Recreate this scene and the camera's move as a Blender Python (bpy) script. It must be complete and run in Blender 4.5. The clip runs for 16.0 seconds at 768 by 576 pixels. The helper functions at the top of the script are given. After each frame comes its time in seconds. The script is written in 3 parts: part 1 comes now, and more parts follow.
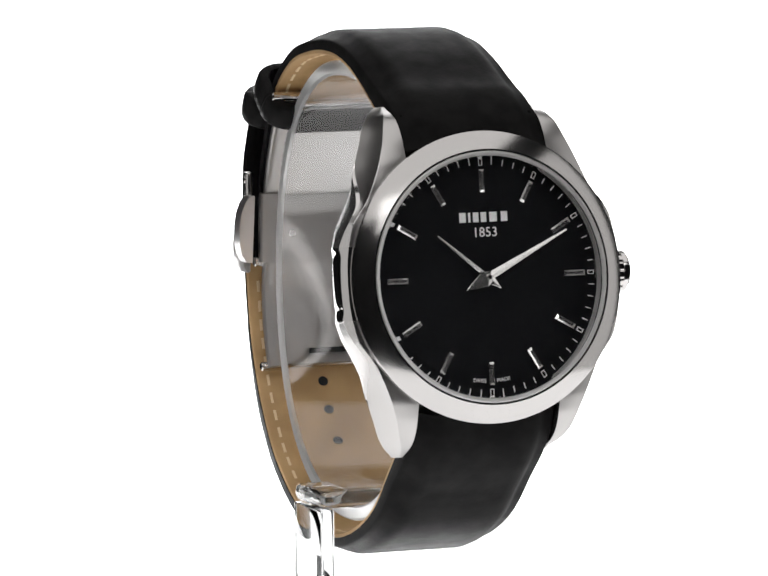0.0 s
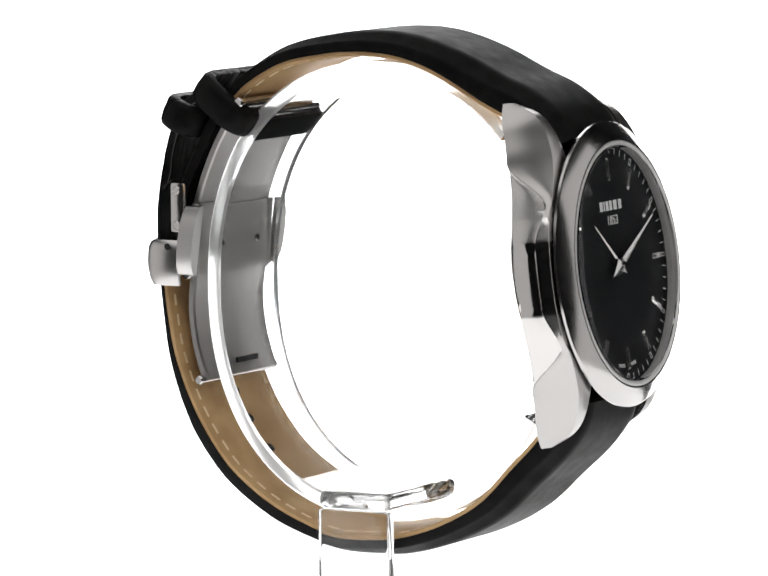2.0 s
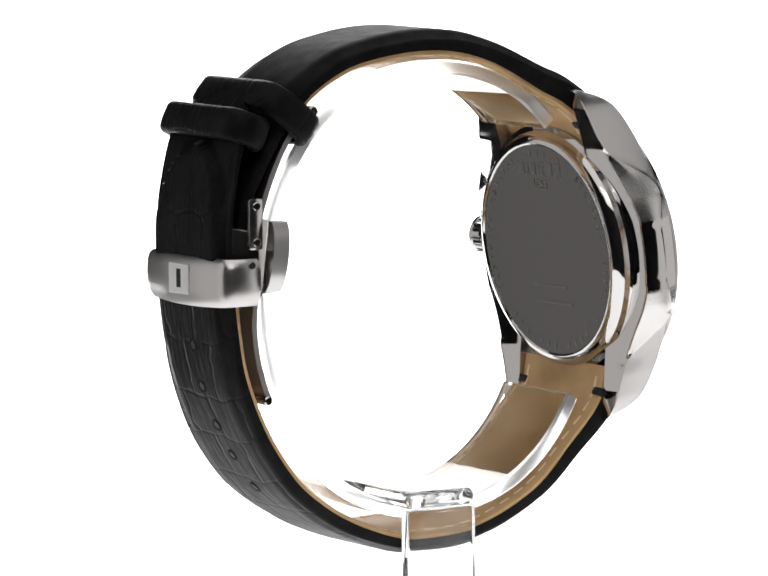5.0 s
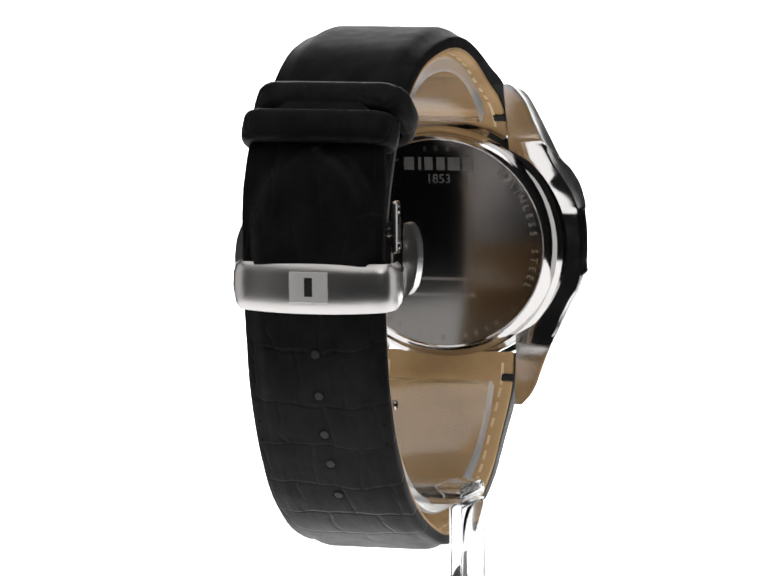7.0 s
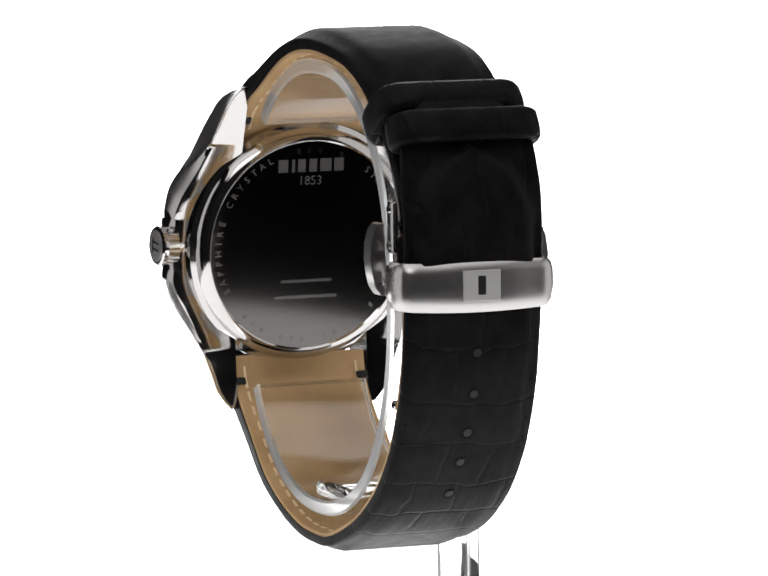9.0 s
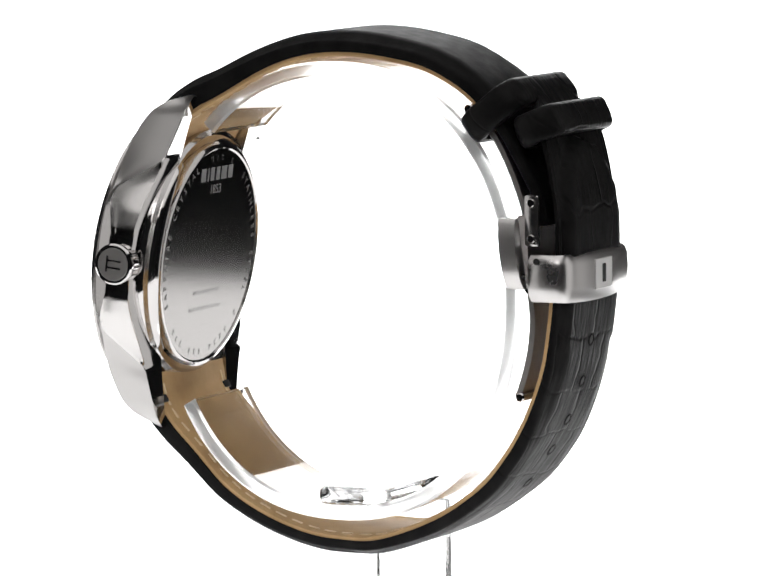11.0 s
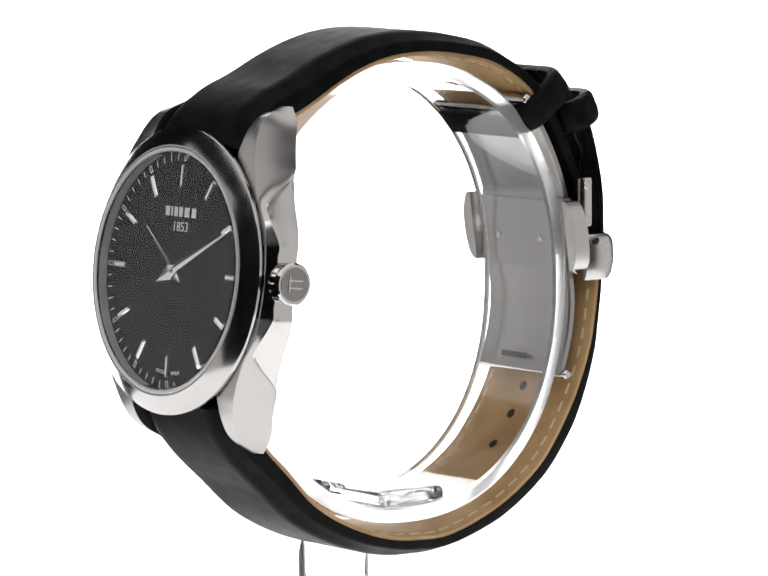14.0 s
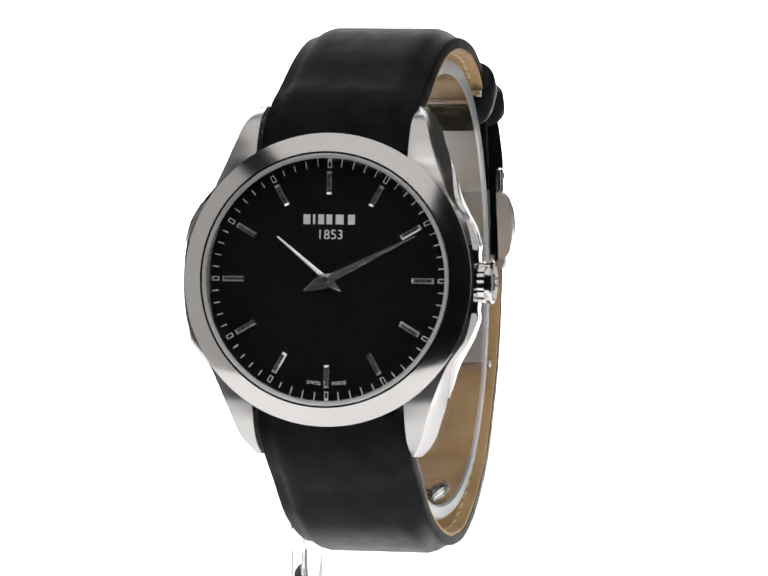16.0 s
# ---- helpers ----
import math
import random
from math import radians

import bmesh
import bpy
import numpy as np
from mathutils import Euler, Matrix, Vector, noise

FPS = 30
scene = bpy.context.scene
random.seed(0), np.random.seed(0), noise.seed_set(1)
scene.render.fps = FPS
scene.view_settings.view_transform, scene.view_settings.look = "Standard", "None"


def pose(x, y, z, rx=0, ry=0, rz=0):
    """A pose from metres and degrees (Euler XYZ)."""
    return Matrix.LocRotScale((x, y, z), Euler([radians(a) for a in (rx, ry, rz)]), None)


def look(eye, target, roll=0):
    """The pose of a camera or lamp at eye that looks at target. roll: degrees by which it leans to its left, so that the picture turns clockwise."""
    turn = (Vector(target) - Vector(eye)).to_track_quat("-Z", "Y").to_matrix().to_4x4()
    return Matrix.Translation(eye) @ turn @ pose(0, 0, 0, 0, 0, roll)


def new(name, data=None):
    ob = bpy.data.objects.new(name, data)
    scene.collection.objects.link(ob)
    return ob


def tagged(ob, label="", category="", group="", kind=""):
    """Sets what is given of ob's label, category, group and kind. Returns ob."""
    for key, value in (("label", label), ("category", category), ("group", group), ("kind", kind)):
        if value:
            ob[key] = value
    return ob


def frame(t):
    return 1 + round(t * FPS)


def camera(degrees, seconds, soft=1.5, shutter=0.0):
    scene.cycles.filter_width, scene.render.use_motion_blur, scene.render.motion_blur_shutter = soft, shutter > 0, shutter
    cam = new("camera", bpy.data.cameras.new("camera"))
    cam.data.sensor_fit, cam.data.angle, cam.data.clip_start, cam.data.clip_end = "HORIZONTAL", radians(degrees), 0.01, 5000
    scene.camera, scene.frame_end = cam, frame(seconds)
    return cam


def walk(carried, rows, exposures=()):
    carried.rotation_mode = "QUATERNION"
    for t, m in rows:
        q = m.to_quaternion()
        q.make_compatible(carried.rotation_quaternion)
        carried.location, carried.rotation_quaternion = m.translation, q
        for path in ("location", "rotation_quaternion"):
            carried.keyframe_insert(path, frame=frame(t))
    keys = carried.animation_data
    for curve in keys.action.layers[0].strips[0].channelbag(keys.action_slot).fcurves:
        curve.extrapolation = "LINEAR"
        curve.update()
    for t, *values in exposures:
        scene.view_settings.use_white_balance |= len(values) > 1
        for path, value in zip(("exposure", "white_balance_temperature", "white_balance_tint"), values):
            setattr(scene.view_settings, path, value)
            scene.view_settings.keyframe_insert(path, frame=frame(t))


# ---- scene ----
# All lengths of the watch and its stand are written in millimetres, in a space whose z = 0 is 13 mm above the table.
MM = 0.001
AXIS_X, AXIS_Y, LIFT = 0.95, 0.3, 13.0      # the turning axis stands at x = -0.95, y = -0.3 of the watch; the table lies 13 mm under z = 0

# ---- camera ----
cam = camera(8.0, 16.0, soft=1.7)
CAM = pose(0, -0.8104, 0.1311, 90 - 5.86, 0, 0.015) @ pose(0, 0, 0, 0, 0, -0.45)
walk(cam, [(0.0, CAM), (16.0, CAM)])

# ---- world and light ----
world = bpy.data.worlds.new("studio")
scene.world = world
world.use_nodes = True
world.node_tree.nodes["Background"].inputs[0].default_value = (0.9, 0.93, 1.0, 1)
world.node_tree.nodes["Background"].inputs[1].default_value = 0.02


def softbox(name, eye, target, width, height, power):
    data = bpy.data.lights.new(name, "AREA")
    data.shape, data.size, data.size_y, data.energy = "RECTANGLE", width, height, power
    data.color = (1.0, 0.985, 0.965)
    ob = new(name, data)
    ob.matrix_world = look(eye, target)
    return ob


def radiance(level, width, height):
    """The power of an area lamp that shows as that level."""
    return level * math.pi * width * height


softbox("softbox_west", (-0.75, -0.05, 0.08), (0, -0.05, 0.08), 0.86, 1.3, radiance(0.62, 0.86, 1.3))
softbox("softbox_east", (0.75, 0.02, 0.08), (0, 0.02, 0.08), 0.76, 1.3, radiance(0.72, 0.76, 1.3))
softbox("softbox_front", (0, -0.80, 0.66), (0, 0, 0.05), 0.5, 0.3, radiance(1.6, 0.5, 0.3))
softbox("softbox_top", (0, -0.30, 0.75), (0, -0.30, 0), 1.0, 1.3, radiance(1.0, 1.0, 1.3))


# ---- materials ----
def material(name, color, rough=0.5, metal=0.0, **more):
    m = bpy.data.materials.new(name)
    m.use_nodes = True
    b = m.node_tree.nodes["Principled BSDF"]
    b.inputs["Base Color"].default_value = (*color, 1)
    b.inputs["Roughness"].default_value = rough
    b.inputs["Metallic"].default_value = metal
    for key, value in more.items():
        b.inputs[key.replace("_", " ")].default_value = value
    return m


def node(m, kind, links=(), **values):
    n = m.node_tree.nodes.new(kind)
    for key, value in values.items():
        if key in n.inputs:
            n.inputs[key].default_value = value
    for key, source in links:
        m.node_tree.links.new(source, n.inputs[key])
    return n


def bsdf(m):
    return m.node_tree.nodes["Principled BSDF"]


def coords(m, scale=(1, 1, 1)):
    c = m.node_tree.nodes.new("ShaderNodeTexCoord")
    mp = m.node_tree.nodes.new("ShaderNodeMapping")
    mp.inputs["Scale"].default_value = scale
    m.node_tree.links.new(c.outputs["Object"], mp.inputs["Vector"])
    return mp.outputs[0]


def vary(m, color_a, color_b, scale, stretch=(1, 1, 1), detail=6.0, low=0.35, high=0.65):
    """The base colour swings between two tones by a noise."""
    n = node(m, "ShaderNodeTexNoise", [("Vector", coords(m, stretch))], Scale=scale, Detail=detail)
    r = m.node_tree.nodes.new("ShaderNodeValToRGB")
    r.color_ramp.elements[0].position, r.color_ramp.elements[1].position = low, high
    r.color_ramp.elements[0].color, r.color_ramp.elements[1].color = (*color_a, 1), (*color_b, 1)
    m.node_tree.links.new(n.outputs["Fac"], r.inputs[0])
    m.node_tree.links.new(r.outputs[0], bsdf(m).inputs["Base Color"])


def bump(m, height, strength, distance):
    old = bsdf(m).inputs["Normal"].links
    b = node(m, "ShaderNodeBump", [("Height", height)], Strength=strength, Distance=distance)
    if old:
        m.node_tree.links.new(old[0].from_socket, b.inputs["Normal"])
    m.node_tree.links.new(b.outputs[0], bsdf(m).inputs["Normal"])


def rough_noise(m, low, high, scale, stretch=(1, 1, 1)):
    n = node(m, "ShaderNodeTexNoise", [("Vector", coords(m, stretch))], Scale=scale, Detail=4.0)
    r = m.node_tree.nodes.new("ShaderNodeMapRange")
    r.inputs["From Min"].default_value, r.inputs["From Max"].default_value = 0.3, 0.7
    r.inputs["To Min"].default_value, r.inputs["To Max"].default_value = low, high
    m.node_tree.links.new(n.outputs["Fac"], r.inputs[0])
    m.node_tree.links.new(r.outputs[0], bsdf(m).inputs["Roughness"])


STEEL = (0.57, 0.555, 0.55)
polished = material("polished_steel", STEEL, 0.06, 1.0)
rough_noise(polished, 0.04, 0.10, 300)
brushed = material("brushed_steel", STEEL, 0.28, 1.0)
rough_noise(brushed, 0.27, 0.34, 160, (0.3, 1, 1))
# darker copy of the brushed case steel: facet shading put into the colour
case_shade = material("brushed_case_shade_tone", (0.47, 0.458, 0.453), 0.3, 1.0)
rough_noise(case_shade, 0.28, 0.31, 90)
satin = material("satin_steel", STEEL, 0.2, 1.0)
rough_noise(satin, 0.17, 0.23, 200, (1, 1, 0.3))
# lighter copy for the bulging flank facet, its brightness put into the colour
flank_steel = material("brushed_flank_steel", (0.60, 0.586, 0.58), 0.27, 1.0)
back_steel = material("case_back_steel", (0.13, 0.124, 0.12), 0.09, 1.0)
bezel_steel = material("bezel_steel", (0.49, 0.477, 0.472), 0.15, 1.0)
rough_noise(bezel_steel, 0.12, 0.18, 220, (1, 1, 0.3))
plate_steel = material("pale_plate_steel", (0.80, 0.79, 0.78), 0.45, 0.5)
leaf_steel = material("leaf_steel", (0.41, 0.395, 0.385), 0.32, 0.95)
rough_noise(leaf_steel, 0.28, 0.38, 180, (0.3, 1, 1))
faint_mark = material("faint_engraved_steel", (0.17, 0.165, 0.16), 0.2, 1.0)
engraved = material("engraved_steel", (0.15, 0.146, 0.143), 0.35, 0.85)
# near-black painted in for shade inside holes, slots and notches; one pin too
recess_black = material("shaded_recess", (0.004, 0.004, 0.004), 0.6, 0.0)
cap_steel = material("grey_cap_steel", (0.38, 0.37, 0.365), 0.4, 1.0)

dial_black = material("dial_black", (0.012, 0.012, 0.0135), 0.3, 0.0, Specular_IOR_Level=0.04)
vary(dial_black, (0.0105, 0.0105, 0.012), (0.0135, 0.0135, 0.015), 900)
white_ink = material("white_ink", (0.92, 0.92, 0.93), 0.5)
marker_steel = material("facet_steel", (0.85, 0.84, 0.83), 0.2, 0.95)
rough_noise(marker_steel, 0.1, 0.16, 400)

crystal_glass = material("sapphire_glass", (1, 1, 1), 0.0, 0.0, Transmission_Weight=1.0, IOR=1.28)
acrylic = material("clear_acrylic", (0.985, 0.99, 0.995), 0.03, 0.0, Transmission_Weight=1.0, IOR=1.58)

post_acrylic = material("polished_acrylic_post", (0.985, 0.99, 0.995), 0.015, 0.0, Transmission_Weight=1.0, IOR=1.49)
hazy_acrylic = material("bent_acrylic_strip", (0.985, 0.99, 0.995), 0.06, 0.0, Transmission_Weight=1.0, IOR=1.38)
# milky white stands in for light carried to the ring's clear polished edges
lit_edge_white = material("whitened_acrylic_edge", (0.99, 0.993, 0.996), 0.4, 0.0, Transmission_Weight=0.7, IOR=1.2)

leather = material("black_leather", (0.008, 0.008, 0.0085), 0.42, 0.0, Specular_IOR_Level=0.05)
vary(leather, (0.008, 0.0078, 0.0082), (0.013, 0.0126, 0.0128), 260)
rough_noise(leather, 0.33, 0.41, 420)
fine = node(leather, "ShaderNodeTexNoise", [("Vector", coords(leather))], Scale=2600.0, Detail=5.0)
bump(leather, fine.outputs["Fac"], 0.18, 0.00012)
# large oblong scales pressed into the hide: across the strap, and along its run
run_axis = leather.node_tree.nodes.new("ShaderNodeSeparateXYZ")
leather.node_tree.links.new(coords(leather), run_axis.inputs[0])
along = node(leather, "ShaderNodeMath", [(0, run_axis.outputs["Y"]), (1, run_axis.outputs["Z"])])
wobble = node(leather, "ShaderNodeTexNoise", [("Vector", coords(leather))], Scale=130.0, Detail=2.0)
shifted = node(leather, "ShaderNodeMath", [(0, wobble.outputs["Fac"]), (2, along.outputs[0])])
shifted.operation = "MULTIPLY_ADD"
shifted.inputs[1].default_value = 0.006
shifted_x = node(leather, "ShaderNodeMath", [(0, wobble.outputs["Fac"]), (2, run_axis.outputs["X"])])
shifted_x.operation = "MULTIPLY_ADD"
shifted_x.inputs[1].default_value = -0.005
flat_hide = node(leather, "ShaderNodeCombineXYZ", [("X", shifted_x.outputs[0]), ("Y", shifted.outputs[0])])
cells = node(leather, "ShaderNodeTexBrick", [("Vector", flat_hide.outputs[0])], Scale=1.0)
for key, value in (("Brick Width", 0.0075), ("Row Height", 0.0098), ("Mortar Size", 0.0005), ("Mortar Smooth", 1.0)):
    cells.inputs[key].default_value = value
crease = node(leather, "ShaderNodeMath", [(1, cells.outputs["Fac"])])
crease.operation = "SUBTRACT"
crease.inputs[0].default_value = 1.0
# the scales show on the tail of the strap alone
where = leather.node_tree.nodes.new("ShaderNodeSeparateXYZ")
leather.node_tree.links.new(coords(leather), where.inputs[0])
tail = leather.node_tree.nodes.new("ShaderNodeMapRange")
tail.inputs["From Min"].default_value, tail.inputs["From Max"].default_value = 0.006, 0.02
leather.node_tree.links.new(where.outputs["Y"], tail.inputs[0])
both = leather.node_tree.nodes.new("ShaderNodeMath")
both.operation = "MULTIPLY"
leather.node_tree.links.new(crease.outputs[0], both.inputs[0])
leather.node_tree.links.new(tail.outputs[0], both.inputs[1])
bump(leather, both.outputs[0], 0.24, 0.0004)
ribs = node(leather, "ShaderNodeTexNoise", [("Vector", coords(leather, (6.0, 1.0, 1.0)))], Scale=150.0, Detail=3.0)
rib_mask = leather.node_tree.nodes.new("ShaderNodeMath")
rib_mask.operation = "MULTIPLY"
leather.node_tree.links.new(ribs.outputs["Fac"], rib_mask.inputs[0])
leather.node_tree.links.new(tail.outputs[0], rib_mask.inputs[1])
bump(leather, rib_mask.outputs[0], 0.25, 0.0006)
gloss = leather.node_tree.nodes.new("ShaderNodeMapRange")
gloss.inputs["To Min"].default_value, gloss.inputs["To Max"].default_value = 0.025, 0.05
leather.node_tree.links.new(tail.outputs[0], gloss.inputs[0])
leather.node_tree.links.new(gloss.outputs[0], bsdf(leather).inputs["Specular IOR Level"])

plain_leather = material("smooth_black_leather", (0.008, 0.008, 0.0085), 0.45, 0.0, Specular_IOR_Level=0.03)
rough_noise(plain_leather, 0.46, 0.56, 420)
vary(plain_leather, (0.008, 0.0078, 0.0082), (0.013, 0.0126, 0.0128), 300)
fine = node(plain_leather, "ShaderNodeTexNoise", [("Vector", coords(plain_leather))], Scale=2200.0, Detail=5.0)
bump(plain_leather, fine.outputs["Fac"], 0.2, 0.00012)

tan_leather = material("tan_leather", (0.38, 0.22, 0.10), 0.6)
vary(tan_leather, (0.45, 0.275, 0.12), (0.62, 0.40, 0.19), 120, (1, 1, 1), 8)
fine = node(tan_leather, "ShaderNodeTexNoise", [("Vector", coords(tan_leather))], Scale=1800.0, Detail=5.0)
bump(tan_leather, fine.outputs["Fac"], 0.25, 0.00015)
tan_thread = material("tan_thread", (0.86, 0.68, 0.42), 0.7)
black_thread = material("black_thread", (0.006, 0.006, 0.006), 0.7, 0.0, Specular_IOR_Level=0.03)

# emission added to both whites so they blow out and brighten reflections
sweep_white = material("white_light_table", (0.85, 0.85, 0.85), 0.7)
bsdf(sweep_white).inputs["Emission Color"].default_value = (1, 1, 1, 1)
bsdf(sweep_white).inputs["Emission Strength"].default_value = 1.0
sweep_bright = material("glowing_white_backdrop", (0.85, 0.85, 0.85), 0.7)
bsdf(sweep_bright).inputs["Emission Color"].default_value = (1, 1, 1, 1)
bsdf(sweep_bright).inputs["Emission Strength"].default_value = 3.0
room_dark = material("dark_studio_wall", (0.03, 0.03, 0.032), 0.9)
vary(room_dark, (0.022, 0.022, 0.024), (0.04, 0.04, 0.042), 3)


# ---- mesh helpers ----
def link(name, bm, mat, parent=None, label="", smooth=True, angle=35):
    me = bpy.data.meshes.new(name)
    bmesh.ops.recalc_face_normals(bm, faces=bm.faces)
    for f in bm.faces:
        f.smooth = smooth
    if smooth:
        for e in bm.edges:
            if len(e.link_faces) == 2 and e.calc_face_angle(0) > radians(angle):
                e.smooth = False
    bm.to_mesh(me)
    bm.free()
    me.materials.append(mat)
    ob = new(name, me)
    if parent:
        ob.parent = parent
    if label:
        tagged(ob, label)
    return ob


def part(name, bm, mat, parent, label="", place=None, angle=35):
    """One mesh under a thing. The mesh is in millimetres of the watch space; place takes it there from a space of its own."""
    m = Matrix.Diagonal((MM, MM, MM, 1)) @ Matrix.Translation((AXIS_X, AXIS_Y, LIFT))
    bm.transform(m @ place if place else m)
    return link(name, bm, mat, parent, label, True, angle)


def lathe(profile, steps=96, closed=True):
    """A solid of revolution round z from (radius, height) pairs."""
    bm = bmesh.new()
    rings = []
    for r, h in profile:
        if r < 1e-6:
            rings.append([bm.verts.new((0, 0, h))])
        else:
            rings.append([bm.verts.new((r * math.cos(2 * math.pi * k / steps), r * math.sin(2 * math.pi * k / steps), h)) for k in range(steps)])
    pairs = list(zip(rings, rings[1:]))
    if closed:
        pairs.append((rings[-1], rings[0]))
    for a, b in pairs:
        for k in range(steps):
            q = [a[k % len(a)], a[(k + 1) % len(a)], b[(k + 1) % len(b)], b[k % len(b)]]
            q = list(dict.fromkeys(q))
            if len(q) > 2:
                bm.faces.new(q)
    return bm


def loft(sections, cap=True, ring=True):
    """Skins closed sections of equal length."""
    bm = bmesh.new()
    rows = [[bm.verts.new(p) for p in s] for s in sections]
    n = len(rows[0])
    for a, b in zip(rows, rows[1:]):
        for k in range(n if ring else n - 1):
            bm.faces.new((a[k], a[(k + 1) % n], b[(k + 1) % n], b[k]))
    if cap:
        bm.faces.new(rows[0])
        bm.faces.new(rows[-1][::-1])
    return bm


def box(x0, x1, y0, y1, z0, z1, bevel=0.0, segments=2):
    bm = bmesh.new()
    bmesh.ops.create_cube(bm, size=1)
    bm.transform(Matrix.Translation(((x0 + x1) / 2, (y0 + y1) / 2, (z0 + z1) / 2)) @ Matrix.Diagonal((x1 - x0, y1 - y0, z1 - z0, 1)))
    if bevel:
        bmesh.ops.bevel(bm, geom=bm.edges[:], offset=bevel, segments=segments, affect="EDGES", profile=0.5)
    return bm


def cylinder(r, h, steps=24, bevel=0.0):
    """A round bar along z, from 0 to h, with rounded rims."""
    b = bevel
    return lathe([(0, 0), (r - b, 0), (r, b), (r, h - b), (r - b, h), (0, h)], steps, False)


def join(bm, other, m=None):
    if m:
        other.transform(m)
    me = bpy.data.meshes.new("joined")
    other.to_mesh(me)
    other.free()
    bm.from_mesh(me)
    bpy.data.meshes.remove(me)
    return bm


def spline(points, count):
    """A smooth line (Catmull-Rom by arc length) through (y, z) pairs: count even samples of (place, tangent)."""
    p = np.array(points, float)
    p = np.vstack([2 * p[0] - p[1], p, 2 * p[-1] - p[-2]])
    dense = []
    for i in range(1, len(p) - 2):
        for u in np.linspace(0, 1, 40, endpoint=False):
            dense.append(0.5 * (2 * p[i] + (p[i + 1] - p[i - 1]) * u + (2 * p[i - 1] - 5 * p[i] + 4 * p[i + 1] - p[i + 2]) * u ** 2
                                + (3 * p[i] - p[i - 1] - 3 * p[i + 1] + p[i + 2]) * u ** 3))
    dense.append(p[-2])
    dense = np.array(dense)
    run = np.concatenate([[0], np.cumsum(np.linalg.norm(np.diff(dense, axis=0), axis=1))])
    at = np.linspace(0, run[-1], count)
    q = np.stack([np.interp(at, run, dense[:, 0]), np.interp(at, run, dense[:, 1])], 1)
    tan = np.gradient(q, axis=0)
    tan /= np.linalg.norm(tan, axis=1)[:, None]
    return q, tan, run[-1]


def letters(text, size, thick=0.03):
    """Flat letters with the built-in font, centred, in the xy plane."""
    cu = bpy.data.curves.new("letters", "FONT")
    cu.body, cu.size, cu.align_x, cu.align_y, cu.extrude, cu.resolution_u = text, size, "CENTER", "CENTER", thick, 3
    ob = bpy.data.objects.new("letters", cu)
    me = bpy.data.meshes.new_from_object(ob)
    bm = bmesh.new()
    bm.from_mesh(me)
    bpy.data.objects.remove(ob)
    bpy.data.curves.remove(cu)
    bpy.data.meshes.remove(me)
    return bm


def smooth(a, b, v):
    v = min(1, max(0, (v - a) / (b - a)))
    return v * v * (3 - 2 * v)


def ramp(pairs, v):
    return float(np.interp(v, [a for a, _ in pairs], [b for _, b in pairs]))


def soft_ramp(pairs, v, reach=1.1):
    """The same with its corners eased."""
    return sum(ramp(pairs, abs(v + d)) * g for d, g in zip(np.linspace(-reach, reach, 9), np.hanning(11)[1:-1])) / sum(np.hanning(11)[1:-1])


# ---- setting ----
def build_setting():
    # the backdrop: one white sheet, flat, then curving up, a little under the turntable
    line = [(0.28, -0.06), (0.75, -0.06)]
    line += [(0.75 + 0.3 * math.sin(a), 0.24 - 0.3 * math.cos(a)) for a in np.linspace(0.15, math.pi / 2, 10)]
    line += [(1.05, 1.0)]
    bm = bmesh.new()
    rows = [[bm.verts.new((x, y, z)) for x in (-0.37, 0.37)] for y, z in line]
    rows += [[bm.verts.new((x, y + 0.004, z - 0.004)) for x in (-0.37, 0.37)] for y, z in reversed(line)]
    n = len(rows)
    for k in range(n):
        a, b = rows[k], rows[(k + 1) % n]
        bm.faces.new((a[0], a[1], b[1], b[0]))
    bm.faces.new([r[0] for r in rows])
    bm.faces.new([r[1] for r in rows])
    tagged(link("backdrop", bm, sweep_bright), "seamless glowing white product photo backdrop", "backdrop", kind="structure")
    # the dim studio round it
    for name, b in (("wall_south", (-1.6, 1.6, -1.7, -1.6, -0.8, 1.6)), ("wall_north", (-1.6, 1.6, 1.6, 1.7, -0.8, 1.6)),
                    ("wall_west", (-1.7, -1.6, -1.7, 1.7, -0.8, 1.6)), ("wall_east", (1.6, 1.7, -1.7, 1.7, -0.8, 1.6)),
                    ("floor", (-1.7, 1.7, -1.7, 1.7, -0.9, -0.8)), ("ceiling", (-1.7, 1.7, -1.7, 1.7, 1.6, 1.7))):
        tagged(link(name, box(*b), room_dark, smooth=False), "plain dark grey studio " + name.split("_")[0], name.split("_")[0], kind="structure")


# ---- the watch head, built flat: x to three o'clock, y to twelve, z out of the dial ----
TILT = 6.7
HEAD = Matrix.Translation((0.0, -38.5, 40.0)) @ pose(0, 0, 0, 0, 0, 2.0) @ pose(0, 0, 0, 90 - TILT, 0, 0)


def side_half_width(u):
    return soft_ramp([(0, 21.7), (3, 21.6), (5, 21.3), (8, 20.3), (12, 18.1), (16, 16.5), (20, 15.0), (22, 14.4), (23.4, 13.6), (24.3, 12.9), (24.8, 12.3), (25, 11.8)], u)


def lug_top(u):
    return soft_ramp([(0, -0.9), (8, -0.9), (14, -1.1), (17, -1.5), (20, -2.5), (22, -3.6), (23.3, -4.9), (24.3, -6.8), (24.8, -8.5), (25, -9.4)], u)


